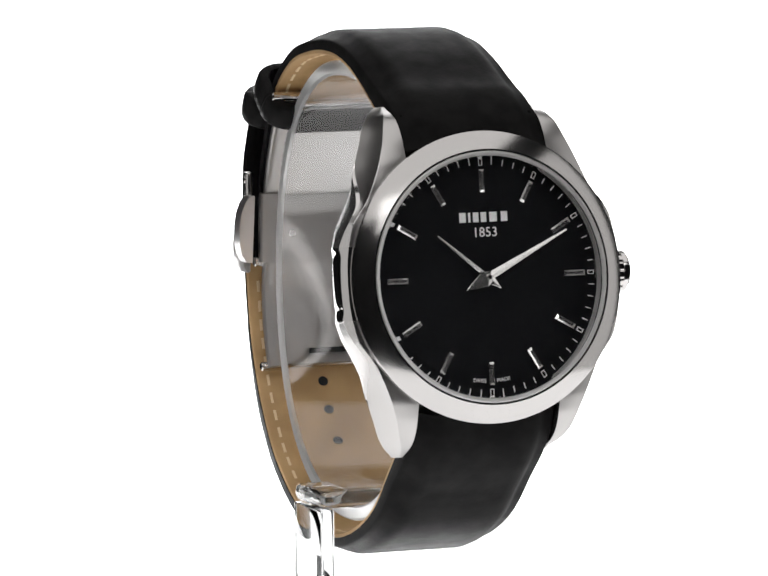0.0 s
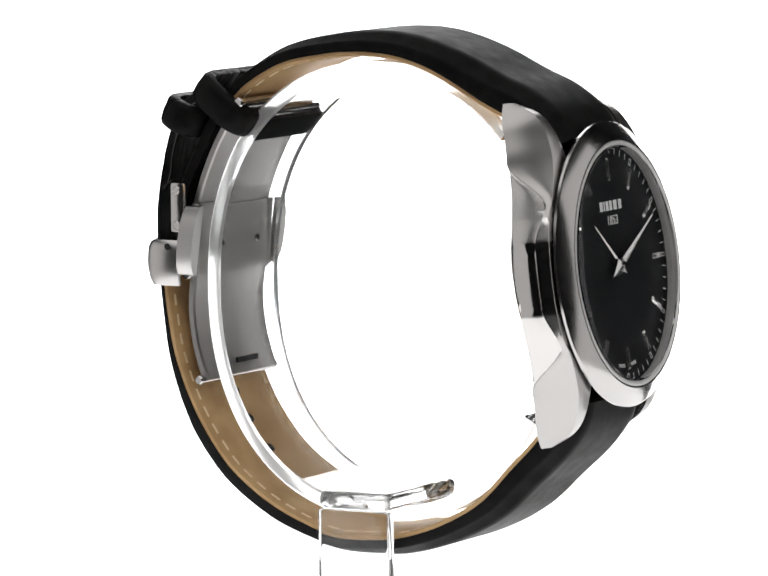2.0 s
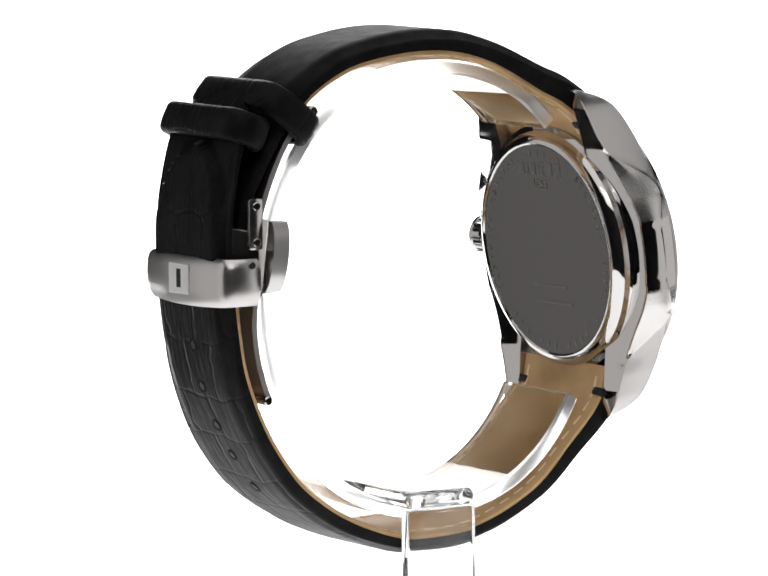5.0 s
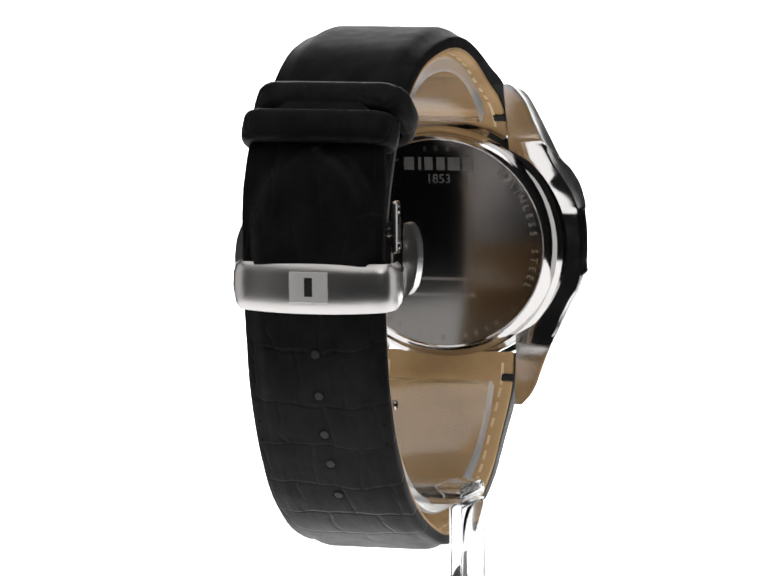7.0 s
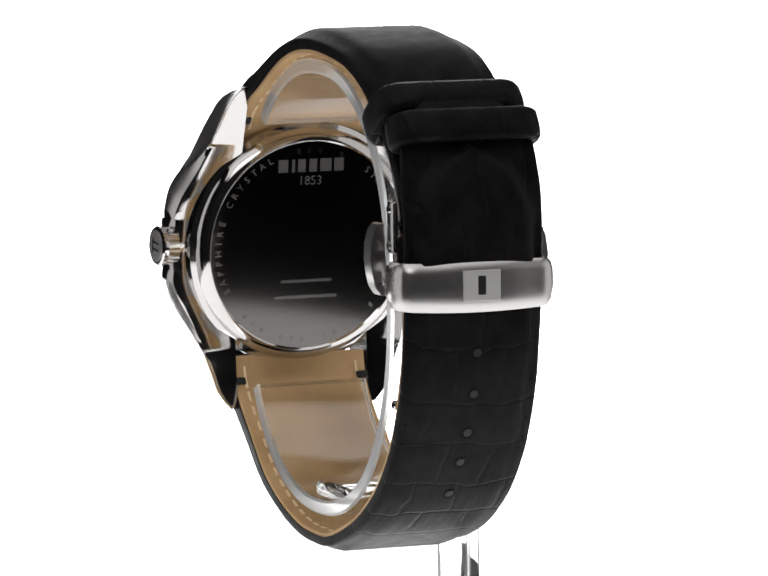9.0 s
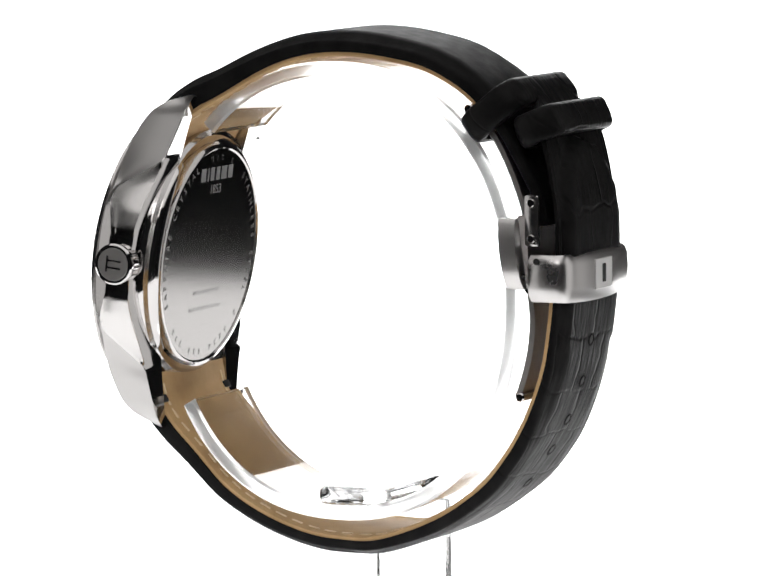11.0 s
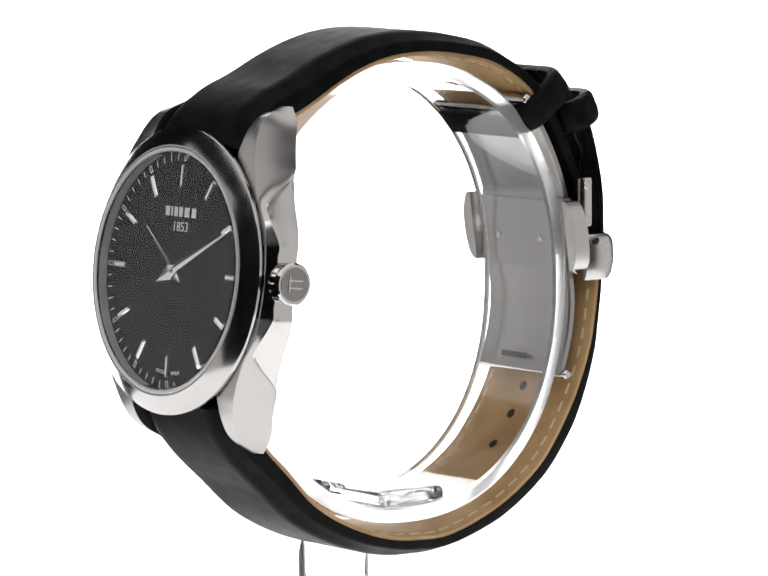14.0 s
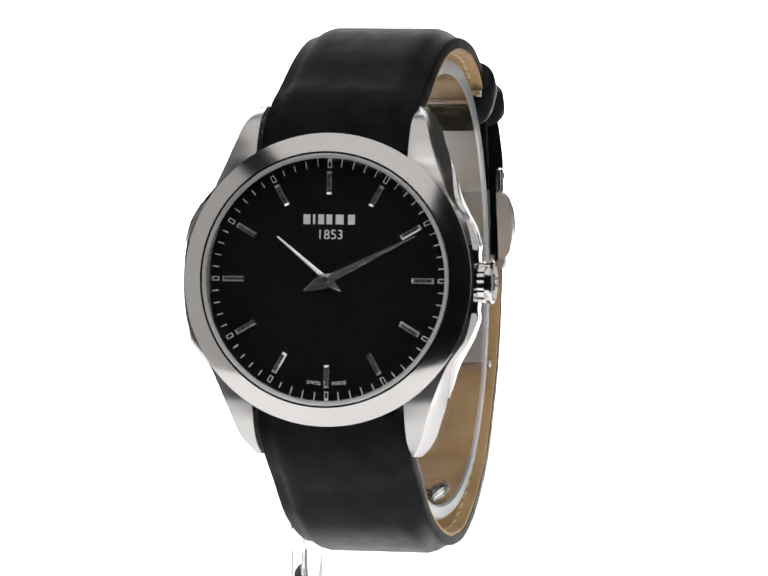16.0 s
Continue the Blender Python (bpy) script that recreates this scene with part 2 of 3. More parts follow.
def lug_bottom(u):
    return soft_ramp([(0, -6.4), (5, -6.5), (10, -7.1), (16, -8.2), (20, -8.9), (25, -9.9)], u)


def build_case(watch):
    # the barrel
    part("case_barrel", lathe([(17.5, -8.2), (18.9, -7.6), (19.2, -6.6), (19.2, -0.7), (17.4, -0.6), (17.4, -7.0)], 128), polished, watch, place=HEAD)
    # a side of the case with its two lugs, scooped along the flank
    for sign in (1, -1):
        sections = []
        for u in np.linspace(-25, 25, 241):
            w, t, b = side_half_width(u), lug_top(u), lug_bottom(u)
            a = abs(u)
            w += (0.3 if sign < 0 else 0.2) * (1 - smooth(6, 18, a))
            inner = 11.0 if a > 15.5 else max(11.0, min(17.0, math.sqrt(max(0, 17.3 ** 2 - u * u))))
            inner = min(inner, w - 0.8)
            h = t - b
            # the lug face sweeps down the flank in an S-curve and is sunk behind the bulging middle facet
            lug = smooth(8.5, 12.0, a)
            chamfer = 0.34 - 0.24 * smooth(4.4, 9.8, a)
            split = (1 - lug) * chamfer + lug * (0.10 + 0.90 * smooth(9.6, 16.6, a))
            sunk = 0.6 * lug * (1 - smooth(13.0, 18.6, a))
            recess = 0.4 * (1 - smooth(3.6, 5.6, a))
            rim = 0.5 + 0.35 * (1 - smooth(4, 9, a)) + 0.5 * lug
            end = smooth(15, 18, a)
            c = t - split * h
            s = [(inner, t), (w - rim - 0.12, t), (w - rim, t - 0.06)]
            for k in (1, 2, 3):
                v = k / 4
                s.append((w - rim + (rim - sunk - recess) * v - 0.22 * lug * math.sin(math.pi * v), t - 0.06 + (c - t + 0.06) * v))
            s.append((w - sunk - recess, c))
            s.append((w - recess - 0.02, c - 0.10 * (1 - end)))
            rest = c - b - 0.22
            for k in range(1, 6):
                v = k / 5
                s.append((w - recess + 0.22 * (1 - recess) * math.sin(math.pi * v) * (1 - end) - 0.35 * v, c - 0.10 * (1 - end) - max(0.02, rest) * v))
            s += [(w - recess - 0.7, b - 0.02), (inner, b - 0.02)]
            sections.append([(sign * x, u, z) for x, z in s])
        side = part("case_side", loft(sections), flank_steel, watch, "brushed steel case flank with curved lugs", HEAD, 32)
        side.data.materials.append(polished)
        side.data.materials.append(case_shade)
        flat = (Matrix.Diagonal((MM, MM, MM, 1)) @ Matrix.Translation((AXIS_X, AXIS_Y, LIFT)) @ HEAD).inverted()
        around = len(sections[0])
        for i, f in enumerate(side.data.polygons):
            u, up, place = abs((flat @ f.center).y), (flat.to_3x3() @ f.normal).normalized().z, i % around
            if u < 5.2 or up < -0.6 or place == 6:      # polished: the crown's recess, the underside, the step round the bulge
                f.material_index = 1
            elif up > 0.6 or (place < 6 and u > 8.5):   # brushed, in the darker tone: the top, the sunk lug faces
                f.material_index = 2
    # bezel: sloped ring with a polished lip
    part("bezel", lathe([(18.9, -0.9), (20.5, -0.75), (20.8, -0.5), (20.8, -0.1), (20.65, 0.06), (18.15, 1.5), (17.95, 1.5), (17.85, 0.2), (17.85, -0.5)], 160),
         bezel_steel, watch, "satin steel sloped bezel", HEAD, 20)
    part("inner_ring", lathe([(17.83, 1.5), (17.72, 1.58), (17.3, 1.5), (17.2, 1.3), (17.2, -0.85), (17.83, -0.85)], 128), plate_steel, watch, "pale steel thin inner ring", HEAD, 20)
    part("dial", lathe([(0, -0.9), (17.4, -0.9), (17.4, -1.3), (0, -1.3)], 96, False), dial_black, watch, "plain black dial", HEAD)
    glass = part("crystal", lathe([(0, 1.60), (6, 1.60), (12, 1.59), (16.7, 1.58), (17.05, 1.52), (17.18, 1.4), (17.18, 0.6), (12, 0.62), (0, 0.65)], 128, False),
                 crystal_glass, watch, "clear domed watch glass", HEAD)
    glass.visible_shadow = False
    # the back: polished rim and flat mirror plate
    part("case_back_rim", lathe([(16.1, -9.2), (16.35, -9.42), (16.9, -9.3), (17.9, -8.4), (18.2, -7.6), (17.4, -7.2), (16.1, -7.2)], 128), polished, watch,
         "polished rounded case back rim", HEAD, 40)
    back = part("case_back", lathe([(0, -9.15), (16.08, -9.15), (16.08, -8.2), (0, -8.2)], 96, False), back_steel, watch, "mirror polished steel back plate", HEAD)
    FLIP = HEAD @ Matrix.Translation((0, 0, -9.16)) @ pose(0, 0, 0, 0, 180, 0)
    # a ring of engraved capitals, and plain bars for what cannot be read
    bm = bmesh.new()
    for k, ch in enumerate("SAPPHIRE CRYSTAL"):
        if ch != " ":
            a = radians(207 - 6.0 * k)
            join(bm, letters(ch, 1.5), Matrix.Rotation(a, 4, "Z") @ Matrix.Translation((14.8, 0, 0)) @ pose(0, 0, 0, 0, 0, -90))
    part("engraving", bm, engraved, back, place=FLIP)
    bm = bmesh.new()
    for k, ch in enumerate("STAINLESS STEEL"):
        if ch != " ":
            join(bm, letters(ch, 1.5), Matrix.Rotation(radians(50 - 5.4 * k), 4, "Z") @ Matrix.Translation((14.8, 0, 0)) @ pose(0, 0, 0, 0, 0, -90))
    part("engraving", bm, engraved, back, place=FLIP)
    for k in range(34):
        if k % 9 in (3, 8) or 5 <= k <= 19:
            continue
        a = radians(98 - 7.0 * k)
        part("engraved_mark", box(-0.28, 0.28, -0.42, 0.42, 0, 0.03), faint_mark, back,
             place=FLIP @ Matrix.Rotation(a, 4, "Z") @ Matrix.Translation((14.8, 0, 0)) @ pose(0, 0, 0, 0, 0, -90))
    for x, w in ((-4.6, 1.6), (-2.9, 0.5), (-1.5, 1.3), (0.4, 1.3), (2.5, 1.9), (4.7, 1.6)):
        part("emblem_bar", box(x - w / 2, x + w / 2, 11.4, 13.4, 0, 0.03), engraved, back, place=FLIP)
    part("year", letters("1853", 2.0), engraved, back, place=FLIP @ Matrix.Translation((0, 10.0, 0)))
    for y, w in ((-5.6, 8.5), (-8.1, 10.5)):
        part("fine_print_bar", box(-w / 2, w / 2, y - 0.25, y + 0.25, 0, 0.03), faint_mark, back, place=FLIP)
    # crown with a fluted grip
    axis = HEAD @ Matrix.Translation((19.2, 0, -4.6)) @ pose(0, 0, 0, 0, 90, 0)
    part("crown_tube", cylinder(2.0, 1.6, 32, 0.1), polished, watch, place=axis)
    bm = bmesh.new()
    n, rows = 96, []
    for h, r, cut in ((1.1, 2.5, 0), (1.25, 2.95, 1), (3.0, 2.95, 1), (3.1, 3.0, 0), (3.75, 3.05, 0), (4.05, 2.8, 0)):
        rows.append([bm.verts.new(((r - 0.16 * cut * max(0, math.cos(14 * 2 * math.pi * k / n)) ** 3) * math.cos(2 * math.pi * k / n),
                                   (r - 0.16 * cut * max(0, math.cos(14 * 2 * math.pi * k / n)) ** 3) * math.sin(2 * math.pi * k / n), h)) for k in range(n)])
    for a, b in zip(rows, rows[1:]):
        for k in range(n):
            bm.faces.new((a[k], a[(k + 1) % n], b[(k + 1) % n], b[k]))
    bm.faces.new(rows[0])
    bm.faces.new(rows[-1])
    crown = part("crown", bm, polished, watch, "fluted polished steel crown", axis, 25)
    part("crown_cap", cylinder(2.45, 0.12, 48, 0.03), cap_steel, crown, "grey sunk disc", axis @ Matrix.Translation((0, 0, 4.0)))
    for b in ((-1.1, -0.85, -1.2, 1.2), (-0.85, 1.3, -0.65, -0.4), (-0.85, 1.3, 0.4, 0.65)):
        part("crown_mark", box(*b, 0.1, 0.22), polished, crown, place=axis @ Matrix.Translation((0, 0, 4.0)) @ pose(0, 0, 0, 0, 0, 0))


def build_dial(watch):
    top = HEAD @ Matrix.Translation((0, 0, -0.9))
    # applied hour bars with a ridge
    for hour in range(12):
        bm = bmesh.new()
        y0, y1, w, h = 12.1, 15.3, 0.40, 0.42
        base = [bm.verts.new(v) for v in ((-w, y0, 0), (w, y0, 0), (w, y1, 0), (-w, y1, 0))]
        mid = [bm.verts.new(v) for v in ((-w, y0, 0.22), (w, y0, 0.22), (w, y1, 0.22), (-w, y1, 0.22))]
        tip = [bm.verts.new(v) for v in ((-0.2, y0 + 0.3, h), (0.2, y0 + 0.3, h), (0.2, y1 - 0.3, h), (-0.2, y1 - 0.3, h))]
        for a, b in ((base, mid), (mid, tip)):
            for k in range(4):
                bm.faces.new((a[k], a[(k + 1) % 4], b[(k + 1) % 4], b[k]))
        bm.faces.new(base)
        bm.faces.new(tip)
        part("hour_marker", bm, marker_steel, watch, place=top @ Matrix.Rotation(radians(-30 * hour), 4, "Z"), angle=10)
    # minute track: a dash a minute, a small open box each fifth
    for k in range(60):
        turn = top @ Matrix.Rotation(radians(-6 * k), 4, "Z")
        if k % 5:
            part("minute_dash", box(-0.075, 0.075, 15.95, 16.85, 0.005, 0.03), white_ink, watch, place=turn)
        else:
            bm = box(-0.3, -0.18, 15.8, 16.8, 0.005, 0.03)
            for b in ((0.18, 0.3, 15.8, 16.8), (-0.18, 0.18, 15.8, 15.93), (-0.18, 0.18, 16.67, 16.8)):
                join(bm, box(*b, 0.005, 0.03))
            part("minute_box", bm, white_ink, watch, place=turn)
    # the maker's word as plain bars, the year, the two small words by six o'clock
    for x, w in ((-3.35, 1.0), (-2.3, 0.34), (-1.3, 0.85), (-0.1, 0.85), (1.4, 1.15), (3.1, 1.0)):
        part("emblem_bar", box(0.15 + x - w / 2, 0.15 + x + w / 2, 7.85, 9.25, 0.005, 0.05), white_ink, watch, place=top)
    part("year", letters("1853", 1.95, 0.02), white_ink, watch, place=top @ Matrix.Translation((0.2, 6.35, 0.03)))
    part("small_print", letters("SWISS", 0.78, 0.02), white_ink, watch, place=top @ Matrix.Translation((-1.85, -14.6, 0.03)) @ pose(0, 0, 0, 0, 0, -6))
    part("small_print", letters("MADE", 0.78, 0.02), white_ink, watch, place=top @ Matrix.Translation((1.85, -14.6, 0.03)) @ pose(0, 0, 0, 0, 0, 6))
    # tapered hands with a ridge
    for name, angle, length, tail, w, z in (("hour_hand", -50.5, 9.5, 2.6, 0.65, 0.55), ("minute_hand", 63.5, 14.0, 3.9, 1.15, 0.85)):
        bm = bmesh.new()
        rim = [(0, -tail), (w, -0.7), (0.5 * w, 0.9), (0.11, length), (-0.11, length), (-0.5 * w, 0.9), (-w, -0.7)]
        low = [bm.verts.new((x, y, z)) for x, y in rim]
        up = [bm.verts.new((x, y, z + 0.06)) for x, y in rim]
        ridge = [bm.verts.new((0, -tail + 0.2, z + 0.1)), bm.verts.new((0, 0, z + 0.28)), bm.verts.new((0, length - 0.05, z + 0.12))]
        for k in range(7):
            bm.faces.new((low[k], low[(k + 1) % 7], up[(k + 1) % 7], up[k]))
        bm.faces.new(low)
        for f in ((up[0], up[1], ridge[1], ridge[0]), (up[1], up[2], ridge[1]), (up[2], up[3], ridge[2], ridge[1]), (up[3], up[4], ridge[2]),
                  (up[4], up[5], ridge[1], ridge[2]), (up[5], up[6], ridge[1]), (up[6], up[0], ridge[0], ridge[1])):
            bm.faces.new(f)
        part(name, bm, marker_steel, watch, "slim polished steel " + name.replace("_", " "), top @ Matrix.Rotation(radians(-angle), 4, "Z"), 8)
    part("hand_post", cylinder(0.42, 1.35, 24, 0.1), polished, watch, place=top)


# ---- the strap ----
UPPER = [(-35.0, 58.7), (-32.1, 62.7), (-27.8, 65.7), (-23.6, 67.5), (-16.3, 70.9), (-9.0, 73.1), (-1.8, 73.6), (5.4, 72.8), (12.9, 70.8), (19.7, 66.5),
         (23.8, 61.2), (27.0, 55.5), (29.6, 50.0), (30.2, 46.0)]
LOWER = [(-38.0, 20.5), (-36.6, 16.2), (-33.6, 12.2), (-29.2, 8.1), (-23.3, 2.8), (-15.9, -1.1), (-8.6, -3.3), (-2.7, -3.8), (3.9, -3.3), (13.4, 0.3), (20.7, 5.2),
         (25.0, 10.0), (28.9, 16.4), (31.8, 23.8), (33.1, 30.5), (33.9, 38.0), (34.1, 44.0), (33.8, 50.0), (32.3, 56.8), (30.2, 62.0), (27.8, 65.0)]


def strap_sections(line, thick, pad, width, count, shift, tongue=False):
    """Cross sections of a padded band; the line is the crown of its outer face."""
    q, tan, run = spline(line, count)
    leather_rows, lining_rows = [], []
    for k in range(count):
        v = k / (count - 1)
        y, z = q[k]
        ny, nz = tan[k][1], -tan[k][0]
        if (y - 0) * ny + (z - 35) * nz < 0:
            ny, nz = -ny, -nz
        t, p, w, sx = ramp(thick, v), ramp(pad, v), ramp(width, v), ramp(shift, v)
        at = lambda x, d: (x + sx, y - ny * d, z - nz * d)
        row = []
        xs = np.concatenate([[-w, -w + 0.25], np.linspace(-w + 1.3, w - 1.3, 19), [w - 0.25, w]])
        for x in xs:
            drop = p * (1 - smooth(1.1, 3.0, w - abs(x)))
            if tongue and v > 0.72:      # the raised field of the tongue ends in an arch
                half = 9.3 * math.sqrt(max(0.0, 1 - (max(0.0, v - 0.85) / 0.09) ** 2))
                drop = p * smooth(half - 1.1, half + 0.1, abs(x))
            edge = 0.3 if abs(x) > w - 0.1 else 0
            row.append(at(x, drop + edge))
        row += [at(w, t), at(-w, t)]
        leather_rows.append(row)
        g = 0.7
        lining_rows.append([at(-w + 0.12, t + 0.004), at(w - 0.12, t + 0.004), at(w - 0.12, t + g * 0.7), at(w - 0.4, t + g), at(-w + 0.4, t + g), at(-w + 0.12, t + g * 0.7)])
    return leather_rows, lining_rows, q, tan, run


def build_strap(watch):
    u_thick = [(0, 5.0), (0.1, 4.5), (0.3, 3.4), (0.6, 2.6), (0.8, 1.9), (1, 1.6)]
    u_pad = [(0, 1.2), (0.25, 1.5), (0.5, 1.3), (0.7, 0.8), (0.85, 0.2), (1, 0.1)]
    u_width = [(0, 10.9), (0.5, 10.7), (0.75, 10.3), (0.86, 9.6), (1, 9.0)]
    l_thick = [(0, 4.8), (0.07, 4.0), (0.2, 3.0), (0.4, 2.2), (0.6, 2.0), (1, 2.0)]
    l_pad = [(0, 1.2), (0.1, 1.5), (0.3, 1.2), (0.45, 0.5), (0.6, 0.25), (0.72, 1.2), (0.9, 1.7), (1, 0.8)]
    l_width = [(0, 10.9), (0.4, 10.6), (0.6, 10.4), (0.74, 10.6), (0.9, 10.9), (0.96, 10.2), (0.985, 8.5), (1, 5.5)]
    u_shift = [(0, 0.0), (0.4, -0.2), (1, -1.0)]
    l_shift = [(0, 0.0), (0.4, -0.5), (0.6, -1.0), (1, -1.0)]
    for name, line, th, pa, wi, sh, n, label in (
            ("upper_strap", UPPER, u_thick, u_pad, u_width, u_shift, 90, "black padded leather strap half with tan lining"),
            ("lower_strap", LOWER, l_thick, l_pad, l_width, l_shift, 130, "black crocodile-grain leather strap half with holes")):
        rows, lining, q, tan, run = strap_sections(line, th, pa, wi, n, sh, name == "lower_strap")
        strap = part(name, loft(rows), plain_leather if name == "upper_strap" else leather, watch, label, None, 50)
        last = int(n * 0.80) if name == "upper_strap" else min(k for k in range(n) if q[k][0] > 20 and q[k][1] > 36)
        part("lining", loft(lining[:last]), tan_leather, strap, "tan leather lining", None, 40)
        # near-black blocks for the shade in the spring bar cut-outs at the lug end
        k = 4 if name == "upper_strap" else 5
        for sign in (1, -1):
            ty, tz = tan[k]
            ny, nz = tz, -ty
            if q[k][0] * ny + (q[k][1] - 35) * nz < 0:
                ny, nz = -ny, -nz
            depth = ramp(th, k / (n - 1)) + 0.45
            m = Matrix.Translation((ramp(sh, 0) + sign * 10.1, q[k][0] - ny * depth, q[k][1] - nz * depth)) @ Matrix(((1, 0, 0, 0), (0, ty, ny, 0), (0, tz, nz, 0), (0, 0, 0, 1)))
            part("spring_bar_notch", box(-0.95, 0.95, -0.6, 0.6, -0.55, 0.4, 0.15), recess_black, strap, "near-black block for the shade in a spring bar cut-out", m)
        # a row of stitches along both edges, seen on the lining and as fine dents outside
        bm, out = bmesh.new(), bmesh.new()
        s = 2.5
        while s < run * (last - 2) / n:
            v = s / run
            k = v * (n - 1)
            i = int(k)
            y, z = q[i] + (q[min(i + 1, n - 1)] - q[i]) * (k - i)
            ty, tz = tan[i]
            ny, nz = tz, -ty
            if y * ny + (z - 35) * nz < 0:
                ny, nz = -ny, -nz
            w, t, p, sx = ramp(wi, v), ramp(th, v), ramp(pa, v), ramp(sh, v)
            for sign in (1, -1):
                for target, depth, inset in ((bm, t + 0.72, 1.7), (out, p + 0.16, 1.0)):
                    c = Vector((sx + sign * (w - inset), y - ny * depth, z - nz * depth))
                    m = Matrix.Translation(c) @ Matrix(((1, 0, 0, 0), (0, ty, ny, 0), (0, tz, nz, 0), (0, 0, 0, 1)))
                    join(target, box(-0.2, 0.2, -0.85, 0.85, -0.10, 0.12), m)
            s += 3.1
        part("lining_stitching", bm, tan_thread, strap, "light tan thread")["kind"] = "stuff"
        part("stitching", out, black_thread, strap, "black thread")["kind"] = "stuff"
        if name == "lower_strap":
            for height in (28.1, 22.4, 16.9, 11.8, 7.2):
                i = min((k for k in range(n) if q[k][0] > 10), key=lambda k: abs(q[k][1] - height))
                s = i / (n - 1)
                y, z = q[i]
                ty, tz = tan[i]
                ny, nz = tz, -ty
                if y * ny + (z - 35) * nz < 0:
                    ny, nz = -ny, -nz
                m = Matrix.Translation((ramp(sh, s) - 0.3, y, z)) @ Matrix(((1, 0, 0, 0), (0, ty, ny, 0), (0, tz, nz, 0), (0, 0, 0, 1)))
                part("strap_hole", lathe([(0.55, -0.5), (0.95, -0.1), (1.0, 0.06), (0.8, 0.1), (0.6, -0.02), (0.5, -0.3)], 20), plain_leather, strap, place=m)
                # near-black discs drawn as the shade inside each hole
                part("strap_hole_shade", cylinder(0.62, 0.1, 16), recess_black, strap, place=m @ Matrix.Translation((0, 0, -0.06)))
                part("strap_hole_shade", cylinder(0.8, 0.1, 16), recess_black, strap, place=m @ Matrix.Translation((0, 0, -ramp(l_thick, s) - 0.76)))


def band_loop(cy, cz, along, half_x, depth, width, thick=1.3, cx=-1.0):
    """A leather keeper: a rounded rectangle in x and depth, swept over its width. along: angle of its width direction in the yz plane."""
    a = radians(along)
    ty, tz = math.cos(a), math.sin(a)
    ny, nz = -math.sin(a), math.cos(a)
    ring = []
    r = min(3.2, depth * 0.48)
    for qx, qd, start in ((1, 1, 0), (-1, 1, 90), (-1, -1, 180), (1, -1, 270)):
        for k in range(6):
            b = radians(start + 18 * k)
            ring.append((qx * (half_x - r), qd * (depth / 2 - r), math.cos(b), math.sin(b)))
    bm = bmesh.new()
    sect = [(-width / 2, 0), (-width / 2 + 0.15, 0.3), (-width / 2 + 0.7, 0.62), (-0.4, 0.75), (0.6, 0.68), (width / 2 - 0.7, 0.62), (width / 2 - 0.15, 0.3), (width / 2, 0), (width / 2, -thick + 0.3), (-width / 2, -thick + 0.3)]
    rows = []
    for x, d, c, s in ring:
        rows.append([bm.verts.new((cx + x + (r + o) * c, cy + ty * v + ny * (d + (r + o) * s), cz + tz * v + nz * (d + (r + o) * s))) for v, o in sect])
    n, m = len(rows), len(sect)
    for i in range(n):
        for k in range(m):
            bm.faces.new((rows[i][k], rows[(i + 1) % n][k], rows[(i + 1) % n][(k + 1) % m], rows[i][(k + 1) % m]))
    return bm


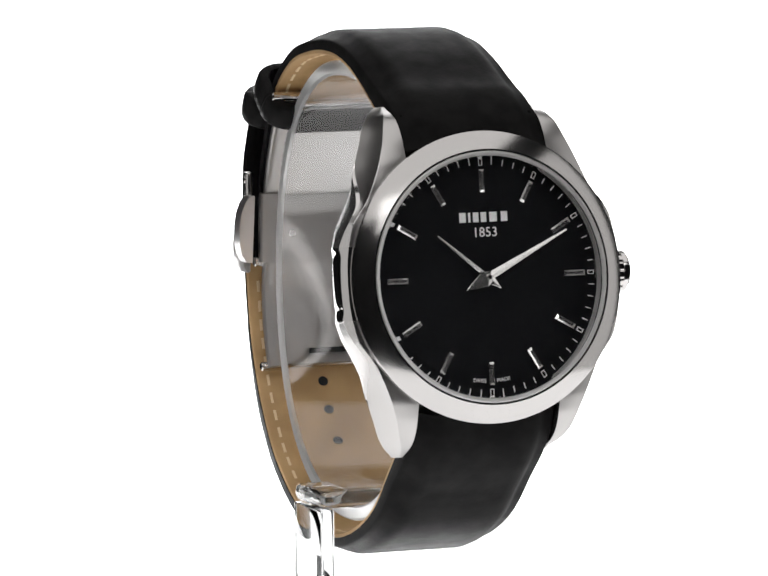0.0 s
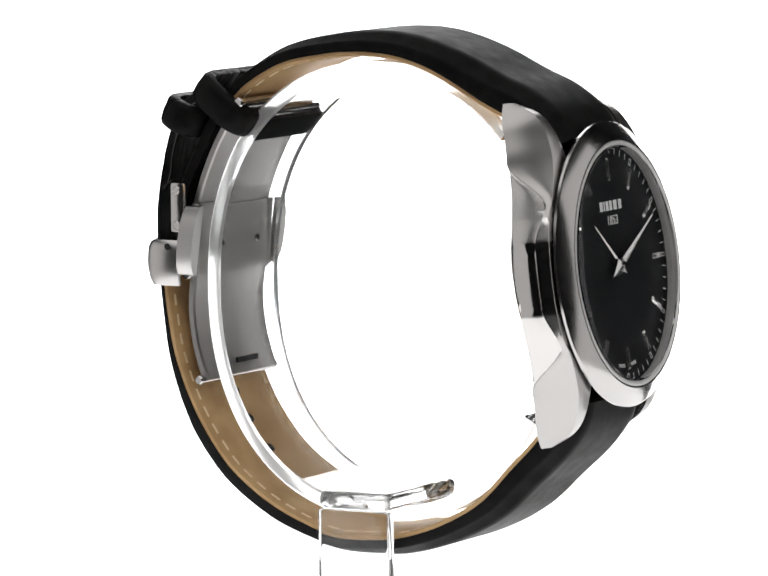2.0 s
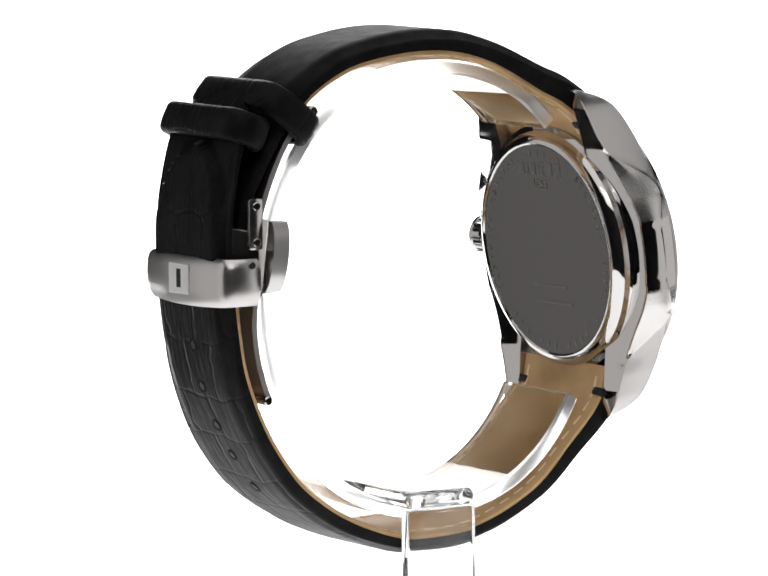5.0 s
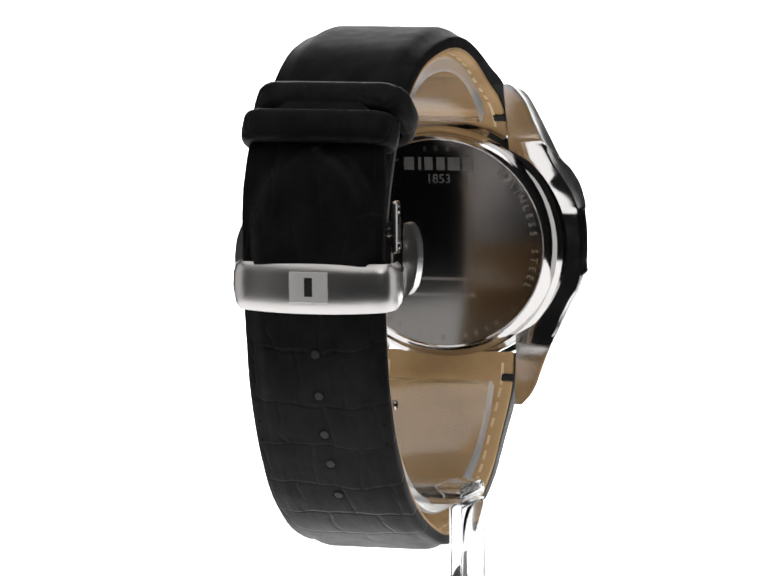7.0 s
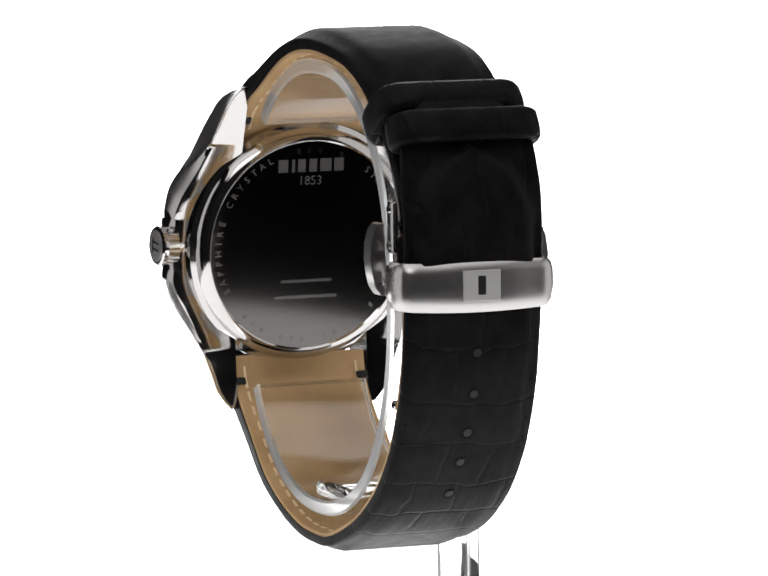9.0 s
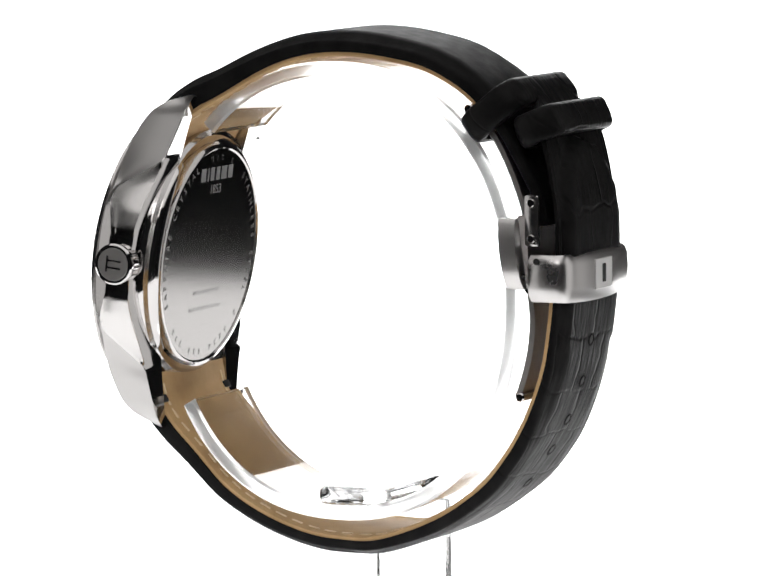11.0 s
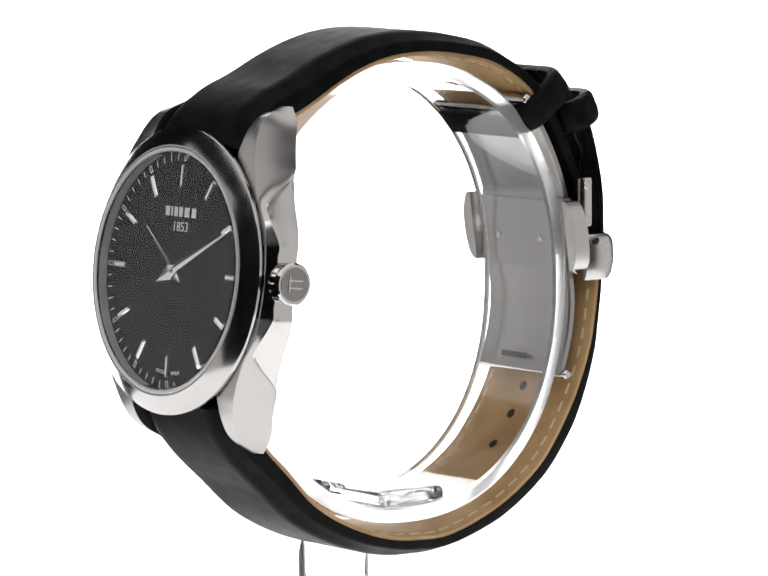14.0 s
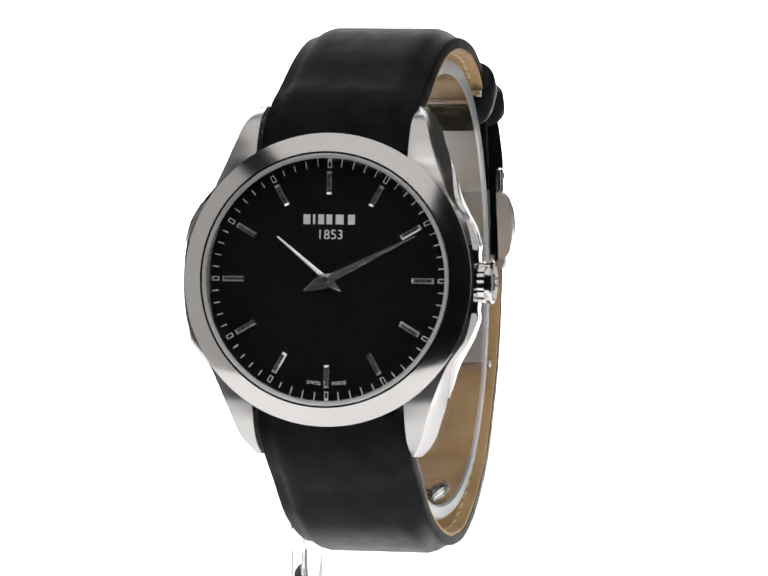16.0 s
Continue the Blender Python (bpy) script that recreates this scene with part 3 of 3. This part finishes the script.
def build_clasp(watch):
    # two leather keepers
    part("keeper", band_loop(21.8, 62.3, 128, 11.0, 9.8, 4.6), leather, watch, "black wrinkled leather keeper loop", None, 40)
    part("keeper", band_loop(28.7, 60.3, 113, 11.0, 6.0, 4.7), leather, watch, "black wrinkled leather keeper loop", None, 40)
    clasp = new("folding_clasp")
    clasp.parent = watch
    tagged(clasp, "brushed steel folding clasp with push buttons")
    cx = -1.1
    # cover bar: a bowed shell bent round both edges of the strap
    path = [(-11.9, 28.3), (-12.2, 30.0), (-12.15, 31.8), (-11.7, 33.2), (-10.6, 34.0), (-8.5, 34.25), (-4.5, 34.6), (0, 34.7)]
    q, tan, run = spline(path + [(-x, y) for x, y in path[-2::-1]], 65)
    rows = []
    for (x, y), (tx, ty) in zip(q, tan):
        nx, ny = -ty, tx
        sag = 0.5 * (1 - (x / 12.6) ** 2)
        lo, hi = 35.1 - sag, 41.9
        rows.append([(cx + x + nx * d, y + ny * d, z) for d, z in ((-0.7, lo), (-0.05, lo + 1.0), (0.2, lo + 2.4), (0.25, (lo + hi) / 2), (0.15, hi - 1.5), (-0.15, hi - 0.5), (-0.7, hi), (-1.1, hi - 0.2), (-1.1, lo + 0.2))])
    cover = part("cover_bar", loft(rows), brushed, clasp, "brushed steel cover bar", None, 40)
    part("emblem_plate", box(cx - 2.9, cx + 2.9, 34.45, 35.02, 36.3, 40.7, 0.06, 1), plate_steel, cover, "lighter square emblem plate")
    part("emblem_slot", box(cx - 0.6, cx + 0.6, 34.8, 35.06, 37.2, 39.9), recess_black, cover, "near-black bar for the shade in an upright slot")
    for sign in (1, -1):
        # link plates with their pins, push buttons
        x0, x1 = (cx + sign * 10.6, cx + sign * 11.6)
        plate = part("link_plate", box(min(x0, x1), max(x0, x1), 27.4, 29.8, 43.0, 50.6, 0.5), satin, clasp)
        for z in (49.4, 44.2):
            m = Matrix.Translation((cx + sign * 11.55, 28.6, z)) @ pose(0, 0, 0, 0, 90 * sign, 0)
            part("pin", cylinder(0.62, 0.25, 20, 0.08), polished, plate, "polished pin head", m)
        m = Matrix.Translation((cx + sign * 12.35, 29.8, 41.0)) @ pose(0, 0, 0, 0, 90 * sign, 0)
        part("pin", cylinder(0.5, 0.15, 20, 0.05), recess_black, clasp, "dark pin", m)
        bm = bmesh.new()
        rim = [(0, -5.2), (1.0, -5.0), (1.8, -3.8), (2.2, -1.8), (2.3, 0.2), (2.1, 2.4), (1.5, 4.2), (0.8, 5.1), (0, 5.2)]
        rows = [[bm.verts.new((cx + sign * (11.6 + dx), y - 0.13 * dz, 42.0 + dz)) for dx, dz in rim] for y in (24.6, 24.9, 26.9, 27.2)]
        for a, b in zip(rows, rows[1:]):
            for k in range(len(rim)):
                bm.faces.new((a[k], a[(k + 1) % len(rim)], b[(k + 1) % len(rim)], b[k]))
        bm.faces.new(rows[0])
        bm.faces.new(rows[-1])
        part("push_button", bm, brushed, clasp, "rounded steel push button", None, 30)
    # the folding leaves inside the strap
    for name, line, w, t in (("upper_leaf", [(18.6, 62.9), (22.0, 59.0), (24.6, 54.2), (26.6, 49.0), (27.3, 46.0)], 9.2, 1.0),
                             ("inner_block", [(26.9, 47.4), (27.2, 44.0), (27.4, 40.0), (27.5, 36.8)], 9.9, 1.3),
                             ("lower_leaf", [(27.6, 37.2), (28.1, 32.0), (27.6, 27.0), (26.4, 22.5), (25.6, 20.6)], 9.2, 1.0)):
        q, tan, run = spline(line, 24)
        rows = []
        for (y, z), (ty, tz) in zip(q, tan):
            ny, nz = -tz, ty
            if ny > 0:
                ny, nz = -ny, -nz
            s = [(-w, 0), (w, 0), (w, t - 0.25), (w - 0.25, t), (-w + 0.25, t), (-w, t - 0.25)]
            rows.append([(cx + x, y + ny * d, z + nz * d) for x, d in s])
        leaf = part(name, loft(rows), leaf_steel, clasp, "thin curved steel leaf", None, 30)
        if name == "inner_block":
            for x in (-5.2, 5.2):
                part("rivet", cylinder(0.6, 0.3, 20, 0.1), polished, leaf, "small polished rivet", Matrix.Translation((cx + x, 26.1, 41.3)) @ pose(0, 0, 0, 90, 0, 0))
        if name == "lower_leaf":
            part("leaf_slot", box(cx - 3.0, cx + 3.0, 24.6, 25.0, 22.6, 23.4), recess_black, leaf)
        else:
            part("leaf_hinge", cylinder(0.75, 2 * w + 1.2, 20, 0.1), satin, leaf, place=Matrix.Translation((cx - w - 0.6, line[-1][0] + 0.2, line[-1][1])) @ pose(0, 0, 0, 0, 90, 0))
    part("spring_bar", cylinder(0.8, 21.6, 20, 0.2), polished, clasp, place=Matrix.Translation((cx - 10.8, 18.4, 62.6)) @ pose(0, 0, 0, 0, 90, 0))
    part("spring_bar", cylinder(0.7, 20.4, 20, 0.2), polished, clasp, place=Matrix.Translation((cx - 10.2, 26.0, 20.9)) @ pose(0, 0, 0, 0, 90, 0))


def build_watch():
    watch = new("wristwatch")
    tagged(watch, "steel wristwatch, black dial and black leather strap, on a clear stand", "watch")
    build_case(watch)
    build_dial(watch)
    build_strap(watch)
    build_clasp(watch)
    return watch


def build_turntable():
    table = new("turntable")
    tagged(table, "round glowing white turntable plate under the stand", "turntable")
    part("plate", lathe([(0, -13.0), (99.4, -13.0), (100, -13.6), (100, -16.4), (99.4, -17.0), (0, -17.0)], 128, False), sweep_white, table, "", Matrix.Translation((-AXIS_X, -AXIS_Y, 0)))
    part("hub", cylinder(30, 36, 48, 0.6), room_dark, table, "dark round hub under the plate", Matrix.Translation((-AXIS_X, -AXIS_Y, -53.2)))
    part("motor_base", cylinder(45, 760, 48, 1.0), room_dark, table, "dark round column", Matrix.Translation((-AXIS_X, -AXIS_Y, -813.0)))
    return table


def build_stand():
    stand = new("watch_stand")
    tagged(stand, "clear acrylic watch display stand with an open ring", "display stand")
    # open ring inside the strap
    rows = []
    for a in np.linspace(radians(136), radians(-150), 100):
        c, s = math.cos(a), math.sin(a)
        c, s = math.copysign(abs(c) ** 0.9, c), math.copysign(abs(s) ** 0.9, s)
        row = []
        for x, d in ((-8.9, -0.35), (-8.55, 0), (8.65, 0), (9.0, -0.35), (9.0, -1.85), (8.65, -2.2), (-8.55, -2.2), (-8.9, -1.85)):
            row.append((x, -3.5 + (29.3 + d) * c, 35.2 + (33.9 + d) * s))
        rows.append(row)
    ring = part("ring", loft(rows), acrylic, stand, "clear open ring, edges whitened for the light they carry", None, 30)
    ring.visible_shadow = False
    ring.data.materials.append(lit_edge_white)
    # cut edges take the white that imitates their bright light
    for f in ring.data.polygons:
        if abs(f.normal.x) > 0.6:
            f.material_index = 1
    # arm, post and foot: one bent strip
    bm = box(-14.1, 7.8, -7.6, 4.2, 3.4, 6.0, 1.1, 5)
    part("arm", bm, hazy_acrylic, stand, "", None, 30).visible_shadow = False
    part("post", box(-14.1, -12.0, -7.6, 4.2, -10.8, 3.3, 0.4, 3), post_acrylic, stand, "", None, 30).visible_shadow = False
    part("foot", box(-14.1, 15.0, -7.6, 4.2, -13.0, -10.9, 0.4, 3), hazy_acrylic, stand, "", None, 30).visible_shadow = False
    return stand


build_setting()
watch = build_watch()
stand = build_stand()
turntable = build_turntable()


def motions():
    turn = [(0.0, 21.0), (0.5, 31.1), (1.0, 41.15), (1.5, 51.15), (2.0, 61.2), (2.5, 71.3), (3.0, 81.35), (3.5, 91.35), (4.3, 107.5), (5.1, 123.7),
            (6.0, 141.6), (6.5, 151.6), (7.0, 161.6), (7.5, 171.85), (8.0, 182.15), (8.8, 198.6), (9.6, 215.2), (10.5, 233.9), (11.0, 244.15),
            (11.5, 254.3), (12.0, 264.5), (12.5, 274.7), (13.0, 284.95), (13.5, 295.1), (14.0, 305.45), (14.5, 315.9), (15.0, 326.05),
            (15.5, 336.1), (16.0, 346.1)]
    for thing in (watch, stand, turntable):
        walk(thing, [(t, pose(0, 0, 0, 0, 0, a)) for t, a in turn])


motions()
